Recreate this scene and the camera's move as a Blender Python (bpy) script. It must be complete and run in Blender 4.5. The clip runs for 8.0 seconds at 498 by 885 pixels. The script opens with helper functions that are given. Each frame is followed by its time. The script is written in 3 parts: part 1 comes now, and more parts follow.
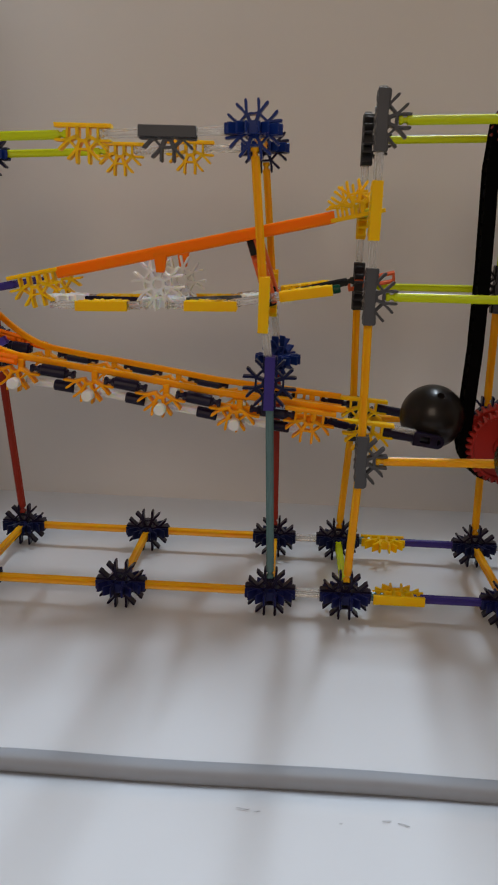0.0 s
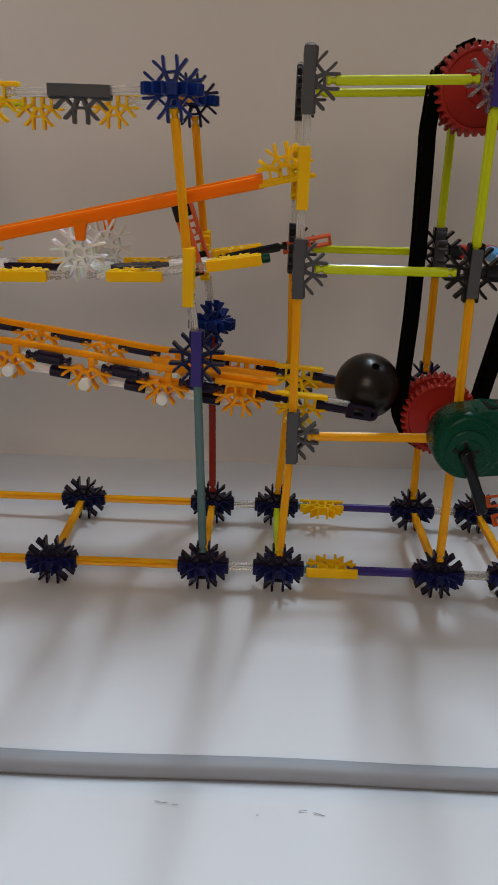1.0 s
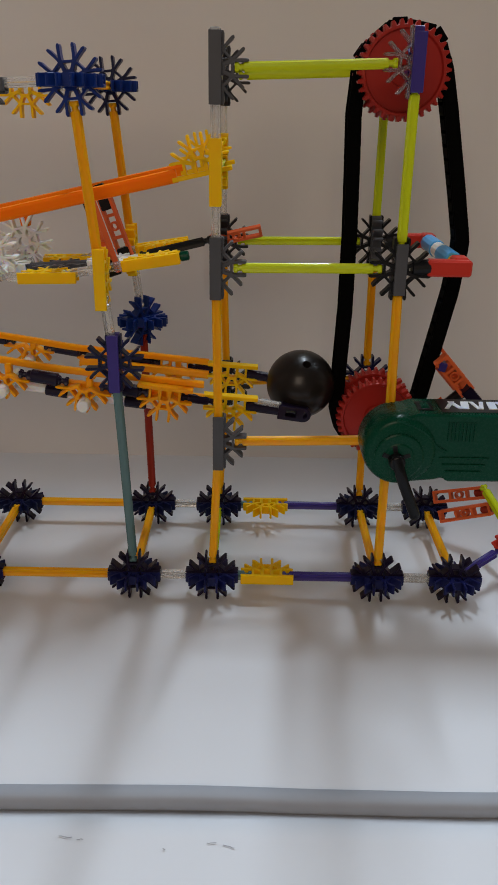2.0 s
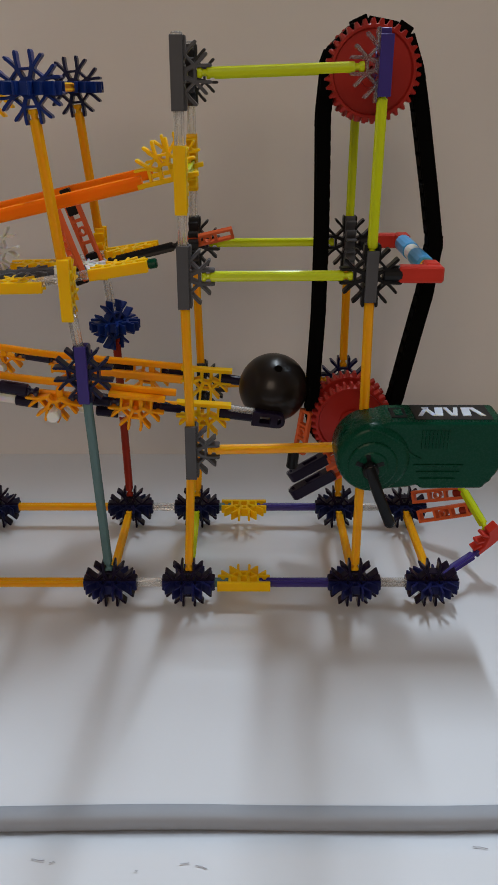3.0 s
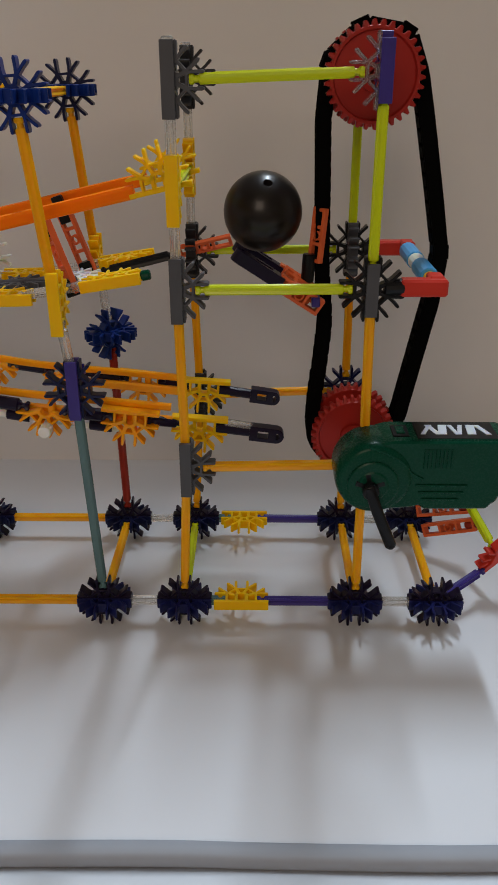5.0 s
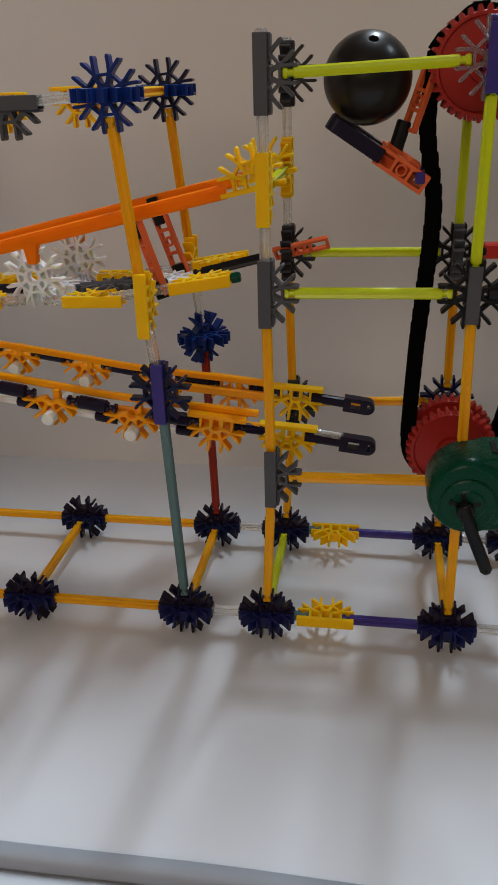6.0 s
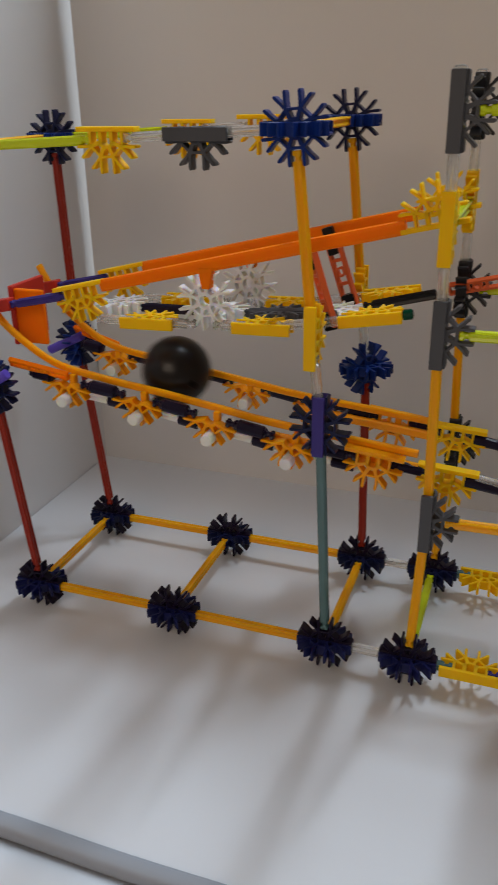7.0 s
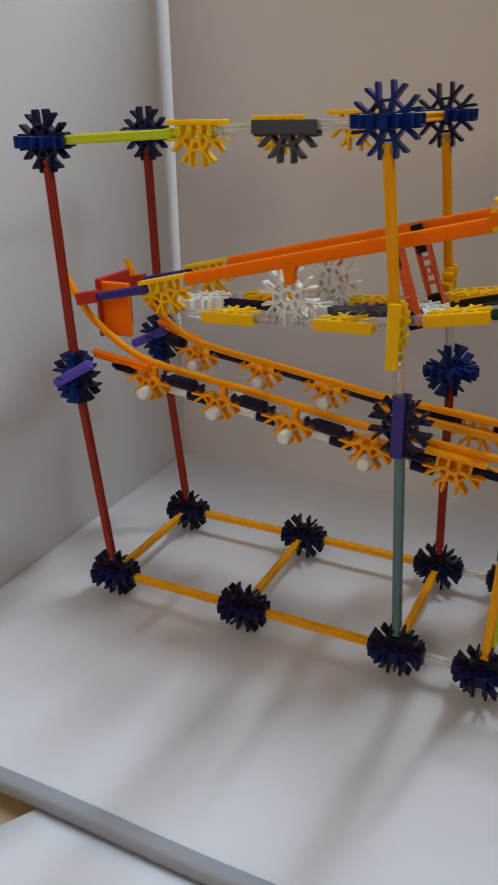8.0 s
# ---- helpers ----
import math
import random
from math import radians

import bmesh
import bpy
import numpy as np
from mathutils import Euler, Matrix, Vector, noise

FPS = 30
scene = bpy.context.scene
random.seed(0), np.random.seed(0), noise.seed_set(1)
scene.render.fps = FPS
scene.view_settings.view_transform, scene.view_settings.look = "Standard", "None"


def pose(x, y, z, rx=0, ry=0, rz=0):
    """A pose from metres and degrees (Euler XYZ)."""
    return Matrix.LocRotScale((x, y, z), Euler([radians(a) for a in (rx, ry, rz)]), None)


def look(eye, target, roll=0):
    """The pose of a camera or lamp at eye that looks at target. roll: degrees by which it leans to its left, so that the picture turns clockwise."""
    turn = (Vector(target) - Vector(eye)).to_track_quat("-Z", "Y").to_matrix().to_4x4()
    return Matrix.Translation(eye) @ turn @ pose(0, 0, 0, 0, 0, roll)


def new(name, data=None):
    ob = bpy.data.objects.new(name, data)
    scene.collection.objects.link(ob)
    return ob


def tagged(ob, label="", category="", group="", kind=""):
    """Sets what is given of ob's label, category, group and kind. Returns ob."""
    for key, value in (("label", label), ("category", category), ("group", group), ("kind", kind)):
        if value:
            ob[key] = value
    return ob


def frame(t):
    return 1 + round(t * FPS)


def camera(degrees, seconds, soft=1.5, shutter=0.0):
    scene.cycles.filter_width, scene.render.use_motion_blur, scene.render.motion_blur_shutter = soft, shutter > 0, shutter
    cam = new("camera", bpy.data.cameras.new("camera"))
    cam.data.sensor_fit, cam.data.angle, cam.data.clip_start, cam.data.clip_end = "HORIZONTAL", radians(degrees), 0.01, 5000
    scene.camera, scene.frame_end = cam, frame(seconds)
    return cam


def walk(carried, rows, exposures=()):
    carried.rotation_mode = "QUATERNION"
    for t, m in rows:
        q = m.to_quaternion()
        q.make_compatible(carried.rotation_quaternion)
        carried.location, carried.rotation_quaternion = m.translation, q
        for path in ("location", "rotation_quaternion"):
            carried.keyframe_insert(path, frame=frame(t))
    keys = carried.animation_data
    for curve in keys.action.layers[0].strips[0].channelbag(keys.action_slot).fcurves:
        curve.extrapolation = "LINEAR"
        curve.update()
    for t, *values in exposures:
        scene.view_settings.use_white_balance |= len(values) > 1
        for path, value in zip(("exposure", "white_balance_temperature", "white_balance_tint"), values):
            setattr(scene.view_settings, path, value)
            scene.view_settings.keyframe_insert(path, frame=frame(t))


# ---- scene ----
cam = camera(34.8, 8.0, soft=1.15, shutter=0.2)
PATH = [
    (0, (0.0080, -0.5200, 0.2660), (-0.0900, 1.4110, -0.2470), 1.80),
    (0.2, (0.0164, -0.5190, 0.2822), (-0.0601, 1.4098, -0.2288), 1.83),
    (0.5, (0.0220, -0.5170, 0.2930), (-0.0280, 1.4080, -0.2460), 1.90),
    (0.8, (0.0289, -0.5045, 0.2920), (-0.0034, 1.3912, -0.3556), 1.97),
    (1, (0.0330, -0.4960, 0.2960), (0.0190, 1.3800, -0.3970), 2.00),
    (1.2, (0.0405, -0.4848, 0.2994), (0.0335, 1.3776, -0.4329), 1.92),
    (1.5, (0.0550, -0.4750, 0.3050), (0.0520, 1.3740, -0.4550), 1.30),
    (1.7, (0.0660, -0.4720, 0.3090), (0.0600, 1.3770, -0.4540), 1.00),
    (3, (0.0910, -0.4540, 0.3290), (0.1020, 1.3690, -0.4950), 0.20),
    (3.2, (0.0834, -0.4573, 0.3374), (0.1422, 1.3618, -0.4938), 0.66),
    (3.5, (0.0820, -0.4650, 0.3460), (0.1800, 1.3510, -0.4880), 1.10),
    (3.8, (0.0741, -0.4636, 0.3477), (0.2038, 1.3504, -0.4898), 1.21),
    (4, (0.0750, -0.4580, 0.3470), (0.2050, 1.3500, -0.5000), 1.20),
    (4.2, (0.0790, -0.4470, 0.3400), (0.2060, 1.3590, -0.5090), 1.10),
    (5.3, (0.1080, -0.4300, 0.3390), (0.0020, 1.3750, -0.5170), -0.60),
    (5.5, (0.1110, -0.4270, 0.3360), (-0.0510, 1.3760, -0.5140), -1.00),
    (5.8, (0.1144, -0.4176, 0.3346), (-0.1523, 1.3766, -0.5140), -1.61),
    (6, (0.1150, -0.4130, 0.3330), (-0.1900, 1.3770, -0.5040), -1.70),
    (6.2, (0.1135, -0.4028, 0.3376), (-0.2250, 1.3786, -0.4851), -1.43),
    (6.5, (0.1150, -0.3960, 0.3420), (-0.2950, 1.3810, -0.4790), -1.10),
    (6.7, (0.1092, -0.3981, 0.3401), (-0.3773, 1.3518, -0.4683), -1.07),
    (7, (0.1020, -0.4050, 0.3440), (-0.5390, 1.3080, -0.4660), -1.10),
    (7.2, (0.1004, -0.4073, 0.3454), (-0.6509, 1.2648, -0.4725), -1.51),
    (7.5, (0.0960, -0.4130, 0.3440), (-0.7770, 1.2000, -0.4520), -2.00),
    (7.7, (0.0982, -0.4111, 0.3425), (-0.8099, 1.2148, -0.4597), -2.06),
    (8, (0.1030, -0.4020, 0.3370), (-0.7260, 1.2370, -0.4550), -1.20),
]
walk(cam, [(t, look(eye, target, roll)) for t, eye, target, roll in PATH])

# ---- world, light ----
world = bpy.data.worlds.new("room_light")
world.use_nodes = True
scene.world = world
world.node_tree.nodes["Background"].inputs[0].default_value = (0.62, 0.66, 0.72, 1)
world.node_tree.nodes["Background"].inputs[1].default_value = 0.02
scene.view_settings.exposure = -0.08


def lamp(name, at, to, size_x, size_y, power, colour):
    data = bpy.data.lights.new(name, "AREA")
    data.shape, data.size, data.size_y, data.energy, data.color = "RECTANGLE", size_x, size_y, power, colour
    ob = new(name, data)
    ob.matrix_world = look(at, to)
    return ob


# the ceiling lamp hangs behind the box
lamp("ceiling_lamp", (0.33, 0.84, 1.85), (0.33, 0.10, 0.0), 0.07, 0.98, 33, (0.77, 0.885, 1.0))
lamp("second_ceiling_lamp", (1.45, 0.315, 1.95), (0.0, 0.10, 0.15), 0.45, 0.35, 6.5, (0.72, 0.86, 1.0))
# added fill behind the camera lifts walls and front faces; no window known
lamp("front_fill", (-0.35, -2.19, 1.35), (-0.1, 0.2, 0.35), 1.0, 1.1, 14.0, (1.0, 0.80, 0.63))


# ---- materials ----
def material(name, colour, rough=0.4, metal=0.0, vary=0.12, scale=60.0, bump=0.012, clear=0.0, trans=0.0, spec=0.22, glow=0.0):
    m = bpy.data.materials.new(name)
    m.use_nodes = True
    nt = m.node_tree
    b = nt.nodes["Principled BSDF"]
    tc = nt.nodes.new("ShaderNodeTexCoord")
    n1 = nt.nodes.new("ShaderNodeTexNoise")
    n1.inputs["Scale"].default_value, n1.inputs["Detail"].default_value = scale, 4
    n2 = nt.nodes.new("ShaderNodeTexNoise")
    n2.inputs["Scale"].default_value, n2.inputs["Detail"].default_value = scale * 14, 3
    for n in (n1, n2):
        nt.links.new(tc.outputs["Object"], n.inputs["Vector"])
    mix = nt.nodes.new("ShaderNodeMix")
    mix.data_type = "RGBA"
    lo = [c * (1 - vary) for c in colour]
    hi = [min(1, c * (1 + vary)) for c in colour]
    mix.inputs[6].default_value, mix.inputs[7].default_value = (*lo, 1), (*hi, 1)
    nt.links.new(n1.outputs["Fac"], mix.inputs[0])
    nt.links.new(mix.outputs[2], b.inputs["Base Color"])
    mr = nt.nodes.new("ShaderNodeMapRange")
    mr.inputs["To Min"].default_value, mr.inputs["To Max"].default_value = max(0.03, rough - 0.05), min(1, rough + 0.07)
    nt.links.new(n2.outputs["Fac"], mr.inputs["Value"])
    nt.links.new(mr.outputs[0], b.inputs["Roughness"])
    bp = nt.nodes.new("ShaderNodeBump")
    bp.inputs["Strength"].default_value, bp.inputs["Distance"].default_value = bump, 0.001
    nt.links.new(n2.outputs["Fac"], bp.inputs["Height"])
    nt.links.new(bp.outputs["Normal"], b.inputs["Normal"])
    b.inputs["Metallic"].default_value = metal
    b.inputs["Coat Weight"].default_value = clear
    b.inputs["Transmission Weight"].default_value = trans
    b.inputs["Specular IOR Level"].default_value = spec
    if glow:  # light passes into milky plastic
        b.inputs["Subsurface Weight"].default_value = glow
        b.inputs["Subsurface Scale"].default_value = 0.004
        b.inputs["Subsurface Radius"].default_value = (1.0, 0.7, 0.35)
    return m


BLUE = material("blue_plastic", (0.006, 0.026, 0.17), 0.3)
NAVY = material("navy_plastic", (0.005, 0.008, 0.045), 0.32)
INDIGO = material("indigo_plastic", (0.008, 0.011, 0.078), 0.3)
PURPLE = material("purple_plastic", (0.045, 0.030, 0.20), 0.32)
VIOLET = material("violet_plastic", (0.11, 0.07, 0.48), 0.3)
DARK = material("dark_violet_plastic", (0.008, 0.004, 0.020), 0.3)
YELLOW = material("yellow_plastic", (1.0, 0.54, 0.003), 0.36, spec=0.2, vary=0.04, glow=0.6)
GOLD = material("golden_yellow_plastic", (0.86, 0.40, 0.004), 0.34, spec=0.25, vary=0.05, glow=0.6)
LIME = material("lime_plastic", (0.58, 0.68, 0.008), 0.22, vary=0.05, spec=0.4)
TEAL = material("teal_plastic", (0.085, 0.165, 0.165), 0.22, spec=0.5)
RED = material("dark_red_plastic", (0.29, 0.026, 0.013), 0.33)
ORANGE = material("orange_plastic", (1.0, 0.20, 0.0005), 0.42, vary=0.03, spec=0.12, glow=0.6)
AMBER = material("amber_plastic", (1.0, 0.36, 0.001), 0.3, spec=0.25, vary=0.04, glow=0.6)
SALMON = material("salmon_plastic", (0.74, 0.135, 0.04), 0.36)
SCARLET = material("scarlet_plastic", (0.55, 0.035, 0.02), 0.35)
GEAR_RED = material("gear_red_plastic", (0.34, 0.018, 0.012), 0.4)
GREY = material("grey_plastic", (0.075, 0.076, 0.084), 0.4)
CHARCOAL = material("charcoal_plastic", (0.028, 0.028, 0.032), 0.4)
BLACK = material("black_plastic", (0.006, 0.006, 0.007), 0.35)
GLOSS = material("glossy_black_plastic", (0.004, 0.004, 0.005), 0.16, spec=0.2)
RUBBER = material("black_chain_plastic", (0.002, 0.002, 0.002), 0.8, spec=0.03)
WHITE = material("white_plastic", (0.80, 0.80, 0.78), 0.35, glow=0.6)
SMOKE = material("smoky_clear_plastic", (0.55, 0.52, 0.52), 0.12, vary=0.03, trans=0.85)
CLEAR = material("clear_plastic", (0.90, 0.90, 0.88), 0.12, vary=0.03, trans=0.75)
SKY = material("light_blue_plastic", (0.08, 0.36, 0.70), 0.3)
BALL = material("dark_brown_ball_plastic", (0.012, 0.009, 0.008), 0.3, clear=0.1, scale=30)
MOTOR = material("dark_green_plastic", (0.001, 0.050, 0.026), 0.26, spec=0.14)
BOARD = material("white_board", (0.73, 0.715, 0.705), 0.55, vary=0.03, scale=9, bump=0.1)
FLOOR = material("white_floor_board", (0.75, 0.77, 0.81), 0.6, vary=0.025, scale=7, bump=0.06)
LIP = material("grey_foam_edge", (0.35, 0.37, 0.41), 0.6, vary=0.06, scale=40)
WOOD = material("tan_table_wood", (0.50, 0.37, 0.21), 0.5, vary=0.2, scale=14)
CARD = material("brown_wall_paint", (0.25, 0.19, 0.12), 0.8)
# tones of the unseen room, set for warm bounce; ceiling darker to dim floor
ROOM = material("room_bounce_tone", (0.56, 0.475, 0.395), 0.8, vary=0.05, scale=3)
CEIL = material("ceiling_bounce_tone", (0.40, 0.37, 0.34), 0.8, vary=0.05, scale=3)
INK = material("dark_scuff", (0.38, 0.38, 0.41), 0.7)


# ---- mesh helpers ----
def add_box(bm, x0, x1, y0, y1, z0, z1, m=None):
    vs = [bm.verts.new((x, y, z)) for x in (x0, x1) for y in (y0, y1) for z in (z0, z1)]
    for q in ((0, 1, 3, 2), (4, 6, 7, 5), (0, 4, 5, 1), (2, 3, 7, 6), (0, 2, 6, 4), (1, 5, 7, 3)):
        bm.faces.new([vs[i] for i in q])
    if m is not None:
        for v in vs:
            v.co = m @ v.co
    return vs


def add_rings(bm, rings, caps=True):
    """Joins rings of equal length into a skin."""
    made = [[bm.verts.new(p) for p in r] for r in rings]
    n = len(made[0])
    for a, b in zip(made, made[1:]):
        for i in range(n):
            bm.faces.new((a[i], a[(i + 1) % n], b[(i + 1) % n], b[i]))
    if caps:
        bm.faces.new(made[0][::-1])
        bm.faces.new(made[-1])


def circle(r, z, n=16, ox=0.0, oy=0.0):
    return [(ox + r * math.cos(2 * math.pi * i / n), oy + r * math.sin(2 * math.pi * i / n), z) for i in range(n)]


def mesh_of(name, bm, mat, bevel=0.0, smooth=False):
    bmesh.ops.recalc_face_normals(bm, faces=bm.faces)
    if bevel:
        bmesh.ops.bevel(bm, geom=list(bm.edges), offset=bevel, segments=1, affect="EDGES", clamp_overlap=True)
    me = bpy.data.meshes.new(name)
    bm.to_mesh(me)
    bm.free()
    me.materials.append(mat)
    if smooth:
        for p in me.polygons:
            p.use_smooth = True
    return me


def put(name, me, parent, m=None, label=""):
    ob = new(name, me)
    ob.parent = parent
    if m is not None:
        ob.matrix_basis = m
    return tagged(ob, label)


def part(name, bm, mat, parent, label="", m=None, bevel=0.0, smooth=False):
    return put(name, mesh_of(name, bm, mat, bevel, smooth), parent, m, label)


def thing(name, label, category, group="", kind=""):
    return tagged(new(name), label, category, group, kind)


def sweep(bm, pts, half_w, half_h, n=8):
    """A bar of rounded section along points; y is across."""
    rings = []
    for i, p in enumerate(pts):
        a, b = Vector(pts[max(0, i - 1)]), Vector(pts[min(len(pts) - 1, i + 1)])
        d = (b - a).normalized()
        side = Vector((0, 1, 0)) if abs(d.y) < 0.9 else Vector((1, 0, 0))
        up = d.cross(side).normalized()
        side = up.cross(d).normalized()
        ring = []
        for k in range(n):
            t = 2 * math.pi * (k + 0.5) / n
            c, s = math.cos(t), math.sin(t)
            c, s = math.copysign(abs(c) ** 0.6, c), math.copysign(abs(s) ** 0.6, s)
            ring.append(Vector(p) + side * c * half_w + up * s * half_h)
        rings.append(ring)
    add_rings(bm, rings)


def smooth_line(pts, n=6):
    """A Catmull-Rom line through points."""
    P = [Vector(p) for p in pts]
    out = []
    for i in range(len(P) - 1):
        p0, p1, p2, p3 = P[max(0, i - 1)], P[i], P[i + 1], P[min(len(P) - 1, i + 2)]
        for k in range(n):
            t = k / n
            out.append(0.5 * ((2 * p1) + (p2 - p0) * t + (2 * p0 - 5 * p1 + 4 * p2 - p3) * t * t + (3 * p1 - p0 - 3 * p2 + p3) * t ** 3))
    out.append(P[-1])
    return out


# ---- toy pieces: rods and snap connectors ----
ROD_R, SEAT, REACH, THICK = 0.0032, 0.0103, 0.0179, 0.0066
rod_cache, conn_cache = {}, {}


def rod_mesh(length, mat):
    key = (round(length, 4), mat.name)
    if key not in rod_cache:
        bm = bmesh.new()
        n = 16
        h = length / 2

        def lobe(r, z, deep=0.64):
            return [(r * (1 if i % 4 in (0, 1) else deep) * math.cos(2 * math.pi * (i - 0.5) / n),
                     r * (1 if i % 4 in (0, 1) else deep) * math.sin(2 * math.pi * (i - 0.5) / n), z) for i in range(n)]
        rings = [lobe(ROD_R * 0.8, -h), lobe(ROD_R * 0.95, -h + 0.0006), lobe(ROD_R * 0.95, -h + 0.002), lobe(ROD_R * 0.55, -h + 0.003, 1),
                 lobe(ROD_R * 0.55, -h + 0.0045, 1), lobe(ROD_R, -h + 0.0055)]
        rings += [[(x, y, -z) for x, y, z in r] for r in rings[::-1]]
        add_rings(bm, rings)
        rod_cache[key] = mesh_of("rod", bm, mat)
    return rod_cache[key]


def along(a, b, roll=0.0):
    """A pose at the middle of a and b whose z axis points from a to b."""
    a, b = Vector(a), Vector(b)
    return Matrix.Translation((a + b) / 2) @ (b - a).to_track_quat("Z", "Y").to_matrix().to_4x4() @ pose(0, 0, 0, 0, 0, roll)


def rod(a, b, mat, parent, label="", seat=SEAT, name="rod"):
    length = (Vector(b) - Vector(a)).length - 2 * seat
    return put(name, rod_mesh(length, mat), parent, along(a, b, 45), label)


def conn_mesh(kind, mat):
    """A flat snap connector in its x-y plane. kind: full (eight sockets), half (five and a flat back), short (the same, shorter back), fan (no back)."""
    key = (kind, mat.name)
    if key in conn_cache:
        return conn_cache[key]
    bm = bmesh.new()
    h = THICK / 2
    half = kind in ("half", "short", "fan")
    w, ra, rb = 0.0011, 0.0086, 0.0101
    spokes = [22.5 + 45 * k for k in (range(4) if half else range(8))]

    def v2(x, y, turn):
        c, s_ = math.cos(radians(turn)), math.sin(radians(turn))
        return bm.verts.new((x * c - y * s_, x * s_ + y * c, -h))
    arms = []
    for f in spokes:
        r = {}
        for s_ in (-1, 1):
            r["i", s_] = v2(0.0032, s_ * 0.0006, f)
            r["o", s_] = v2(0.0052, s_ * w, f)
            r["a", s_] = v2(ra, s_ * w, f)
            r["b", s_] = v2(rb, s_ * w, f)
        mid = v2(0.0116, 0, f)
        for p, q in (("i", "o"), ("o", "a"), ("a", "b")):
            bm.faces.new((r[p, -1], r[q, -1], r[q, 1], r[p, 1]))
        bm.faces.new((r["b", -1], mid, r["b", 1]))
        for s_ in (-1, 1):
            t = f + s_ * 22.5
            m1, m2 = v2(0.0130, -s_ * 0.0031, t), v2(0.0130, -s_ * 0.0047, t)
            t1, t2 = v2(REACH - 0.0012, -s_ * 0.0030, t), v2(REACH - 0.0012, -s_ * 0.0048, t)
            e1, e2 = v2(REACH, -s_ * 0.0034, t), v2(REACH, -s_ * 0.0044, t)
            for q in ((r["b", s_], mid, m2, m1), (m1, m2, t2, t1), (t1, t2, e2, e1)):
                bm.faces.new(q if s_ < 0 else q[::-1])
        arms.append(r)
    pairs = list(zip(arms, arms[1:])) + ([] if half else [(arms[-1], arms[0])])
    for p, q in pairs:
        for e, g in (("i", "o"), ("a", "b")):
            bm.faces.new((p[e, 1], p[g, 1], q[g, -1], q[e, -1]))
    bmesh.ops.recalc_face_normals(bm, faces=bm.faces)
    up = bmesh.ops.extrude_face_region(bm, geom=list(bm.faces))
    for v in up["geom"]:
        if isinstance(v, bmesh.types.BMVert):
            v.co.z = h
    if kind in ("half", "short"):
        k = h * 1.03
        reach = REACH if kind == "half" else 0.0146
        add_box(bm, -reach, reach, -0.0062, -0.0036, -k, k)
        for x0, x1 in ((-0.0104, -0.0088), (-0.0044, -0.0022), (0.0022, 0.0044), (0.0088, 0.0104)):
            add_box(bm, x0, x1, -0.0040, 0.0040 if abs(x0) > 0.008 else 0.0030, -h * 0.97, h * 0.97)
    conn_cache[key] = mesh_of("connector", bm, mat, bevel=0.00025)
    return conn_cache[key]


# planes of a connector: its flat lies across these axes; the last number turns it in its plane
FRONT, FLAT, SIDE = (90, 0, 0), (0, 0, 0), (90, 0, 90)


def conn(kind, at, plane, mat, parent, turn=0.0, label="", name="connector"):
    m = Matrix.Translation(at) @ pose(0, 0, 0, *plane) @ pose(0, 0, 0, 0, 0, turn)
    return put(name, conn_mesh(kind, mat), parent, m, label)


def box_part(name, size, m, mat, parent, label="", bevel=0.0006):
    bm = bmesh.new()
    x, y, z = (v / 2 for v in size)
    add_box(bm, -x, x, -y, y, -z, z)
    return part(name, bm, mat, parent, label, m, bevel)


def tube_part(name, a, b, r, mat, parent, label="", n=14):
    bm = bmesh.new()
    h = (Vector(b) - Vector(a)).length / 2
    e = min(0.0007, h * 0.4)
    add_rings(bm, [circle(r - e, -h, n), circle(r, -h + e, n), circle(r, h - e, n), circle(r - e, h, n)])
    return part(name, bm, mat, parent, label, along(a, b), smooth=False)


# ---- the box: floor, walls, table, room ----
def slab(name, x0, x1, y0, y1, z0, z1, mat, label, bevel=0.0):
    bm = bmesh.new()
    add_box(bm, x0, x1, y0, y1, z0, z1)
    ob = new(name, mesh_of(name, bm, mat, bevel))
    return tagged(ob, label, name.split("_")[0], kind="structure")


slab("floor", -0.2975, 0.348, -0.176, 0.243, -0.006, 0.0014, FLOOR, "white glossy board floor under the ball machine")
bm = bmesh.new()
edge = [(-0.2985, -0.006), (-0.2975, 0.09), (-0.2915, 0.19), (-0.2890, 0.55), (0.327, 0.55), (0.346, -0.006)]
add_rings(bm, [[(x, 0.243, z) for x, z in edge], [(x, 0.248, z) for x, z in edge]])
tagged(new("wall_back", mesh_of("wall_back", bm, BOARD)), "white board back wall in soft shade", "wall", kind="structure")
slab("wall_side", -0.304, -0.298, -0.18, 0.285, -0.006, 0.55, BOARD, "white board side wall of the box")
slab("table", -0.7, 1.1, -0.75, 0.55, -0.046, -0.0125, WOOD, "tan wooden table top under the box")
slab("panel", 0.30, 1.05, 0.262, 0.275, -0.0125, 0.62, CARD, "brown painted panel standing behind the white box")
# unseen room shell, added to close the place and bounce soft light
slab("wall_room_back", -2.2, 2.2, 2.2, 2.3, -0.75, 2.1, ROOM, "unseen room wall added to bounce light")
# unseen front wall; its opening is made up to let the fill lamp through
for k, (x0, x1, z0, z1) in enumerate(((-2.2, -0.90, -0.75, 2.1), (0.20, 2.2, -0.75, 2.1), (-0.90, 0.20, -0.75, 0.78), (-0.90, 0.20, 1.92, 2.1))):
    slab("wall_room_front", x0, x1, -2.3, -2.2, z0, z1, ROOM, "unseen room wall round an opening added for the fill lamp")
slab("wall_room_west", -2.3, -2.2, -2.3, 2.3, -0.75, 2.1, ROOM, "unseen room wall added to bounce light")
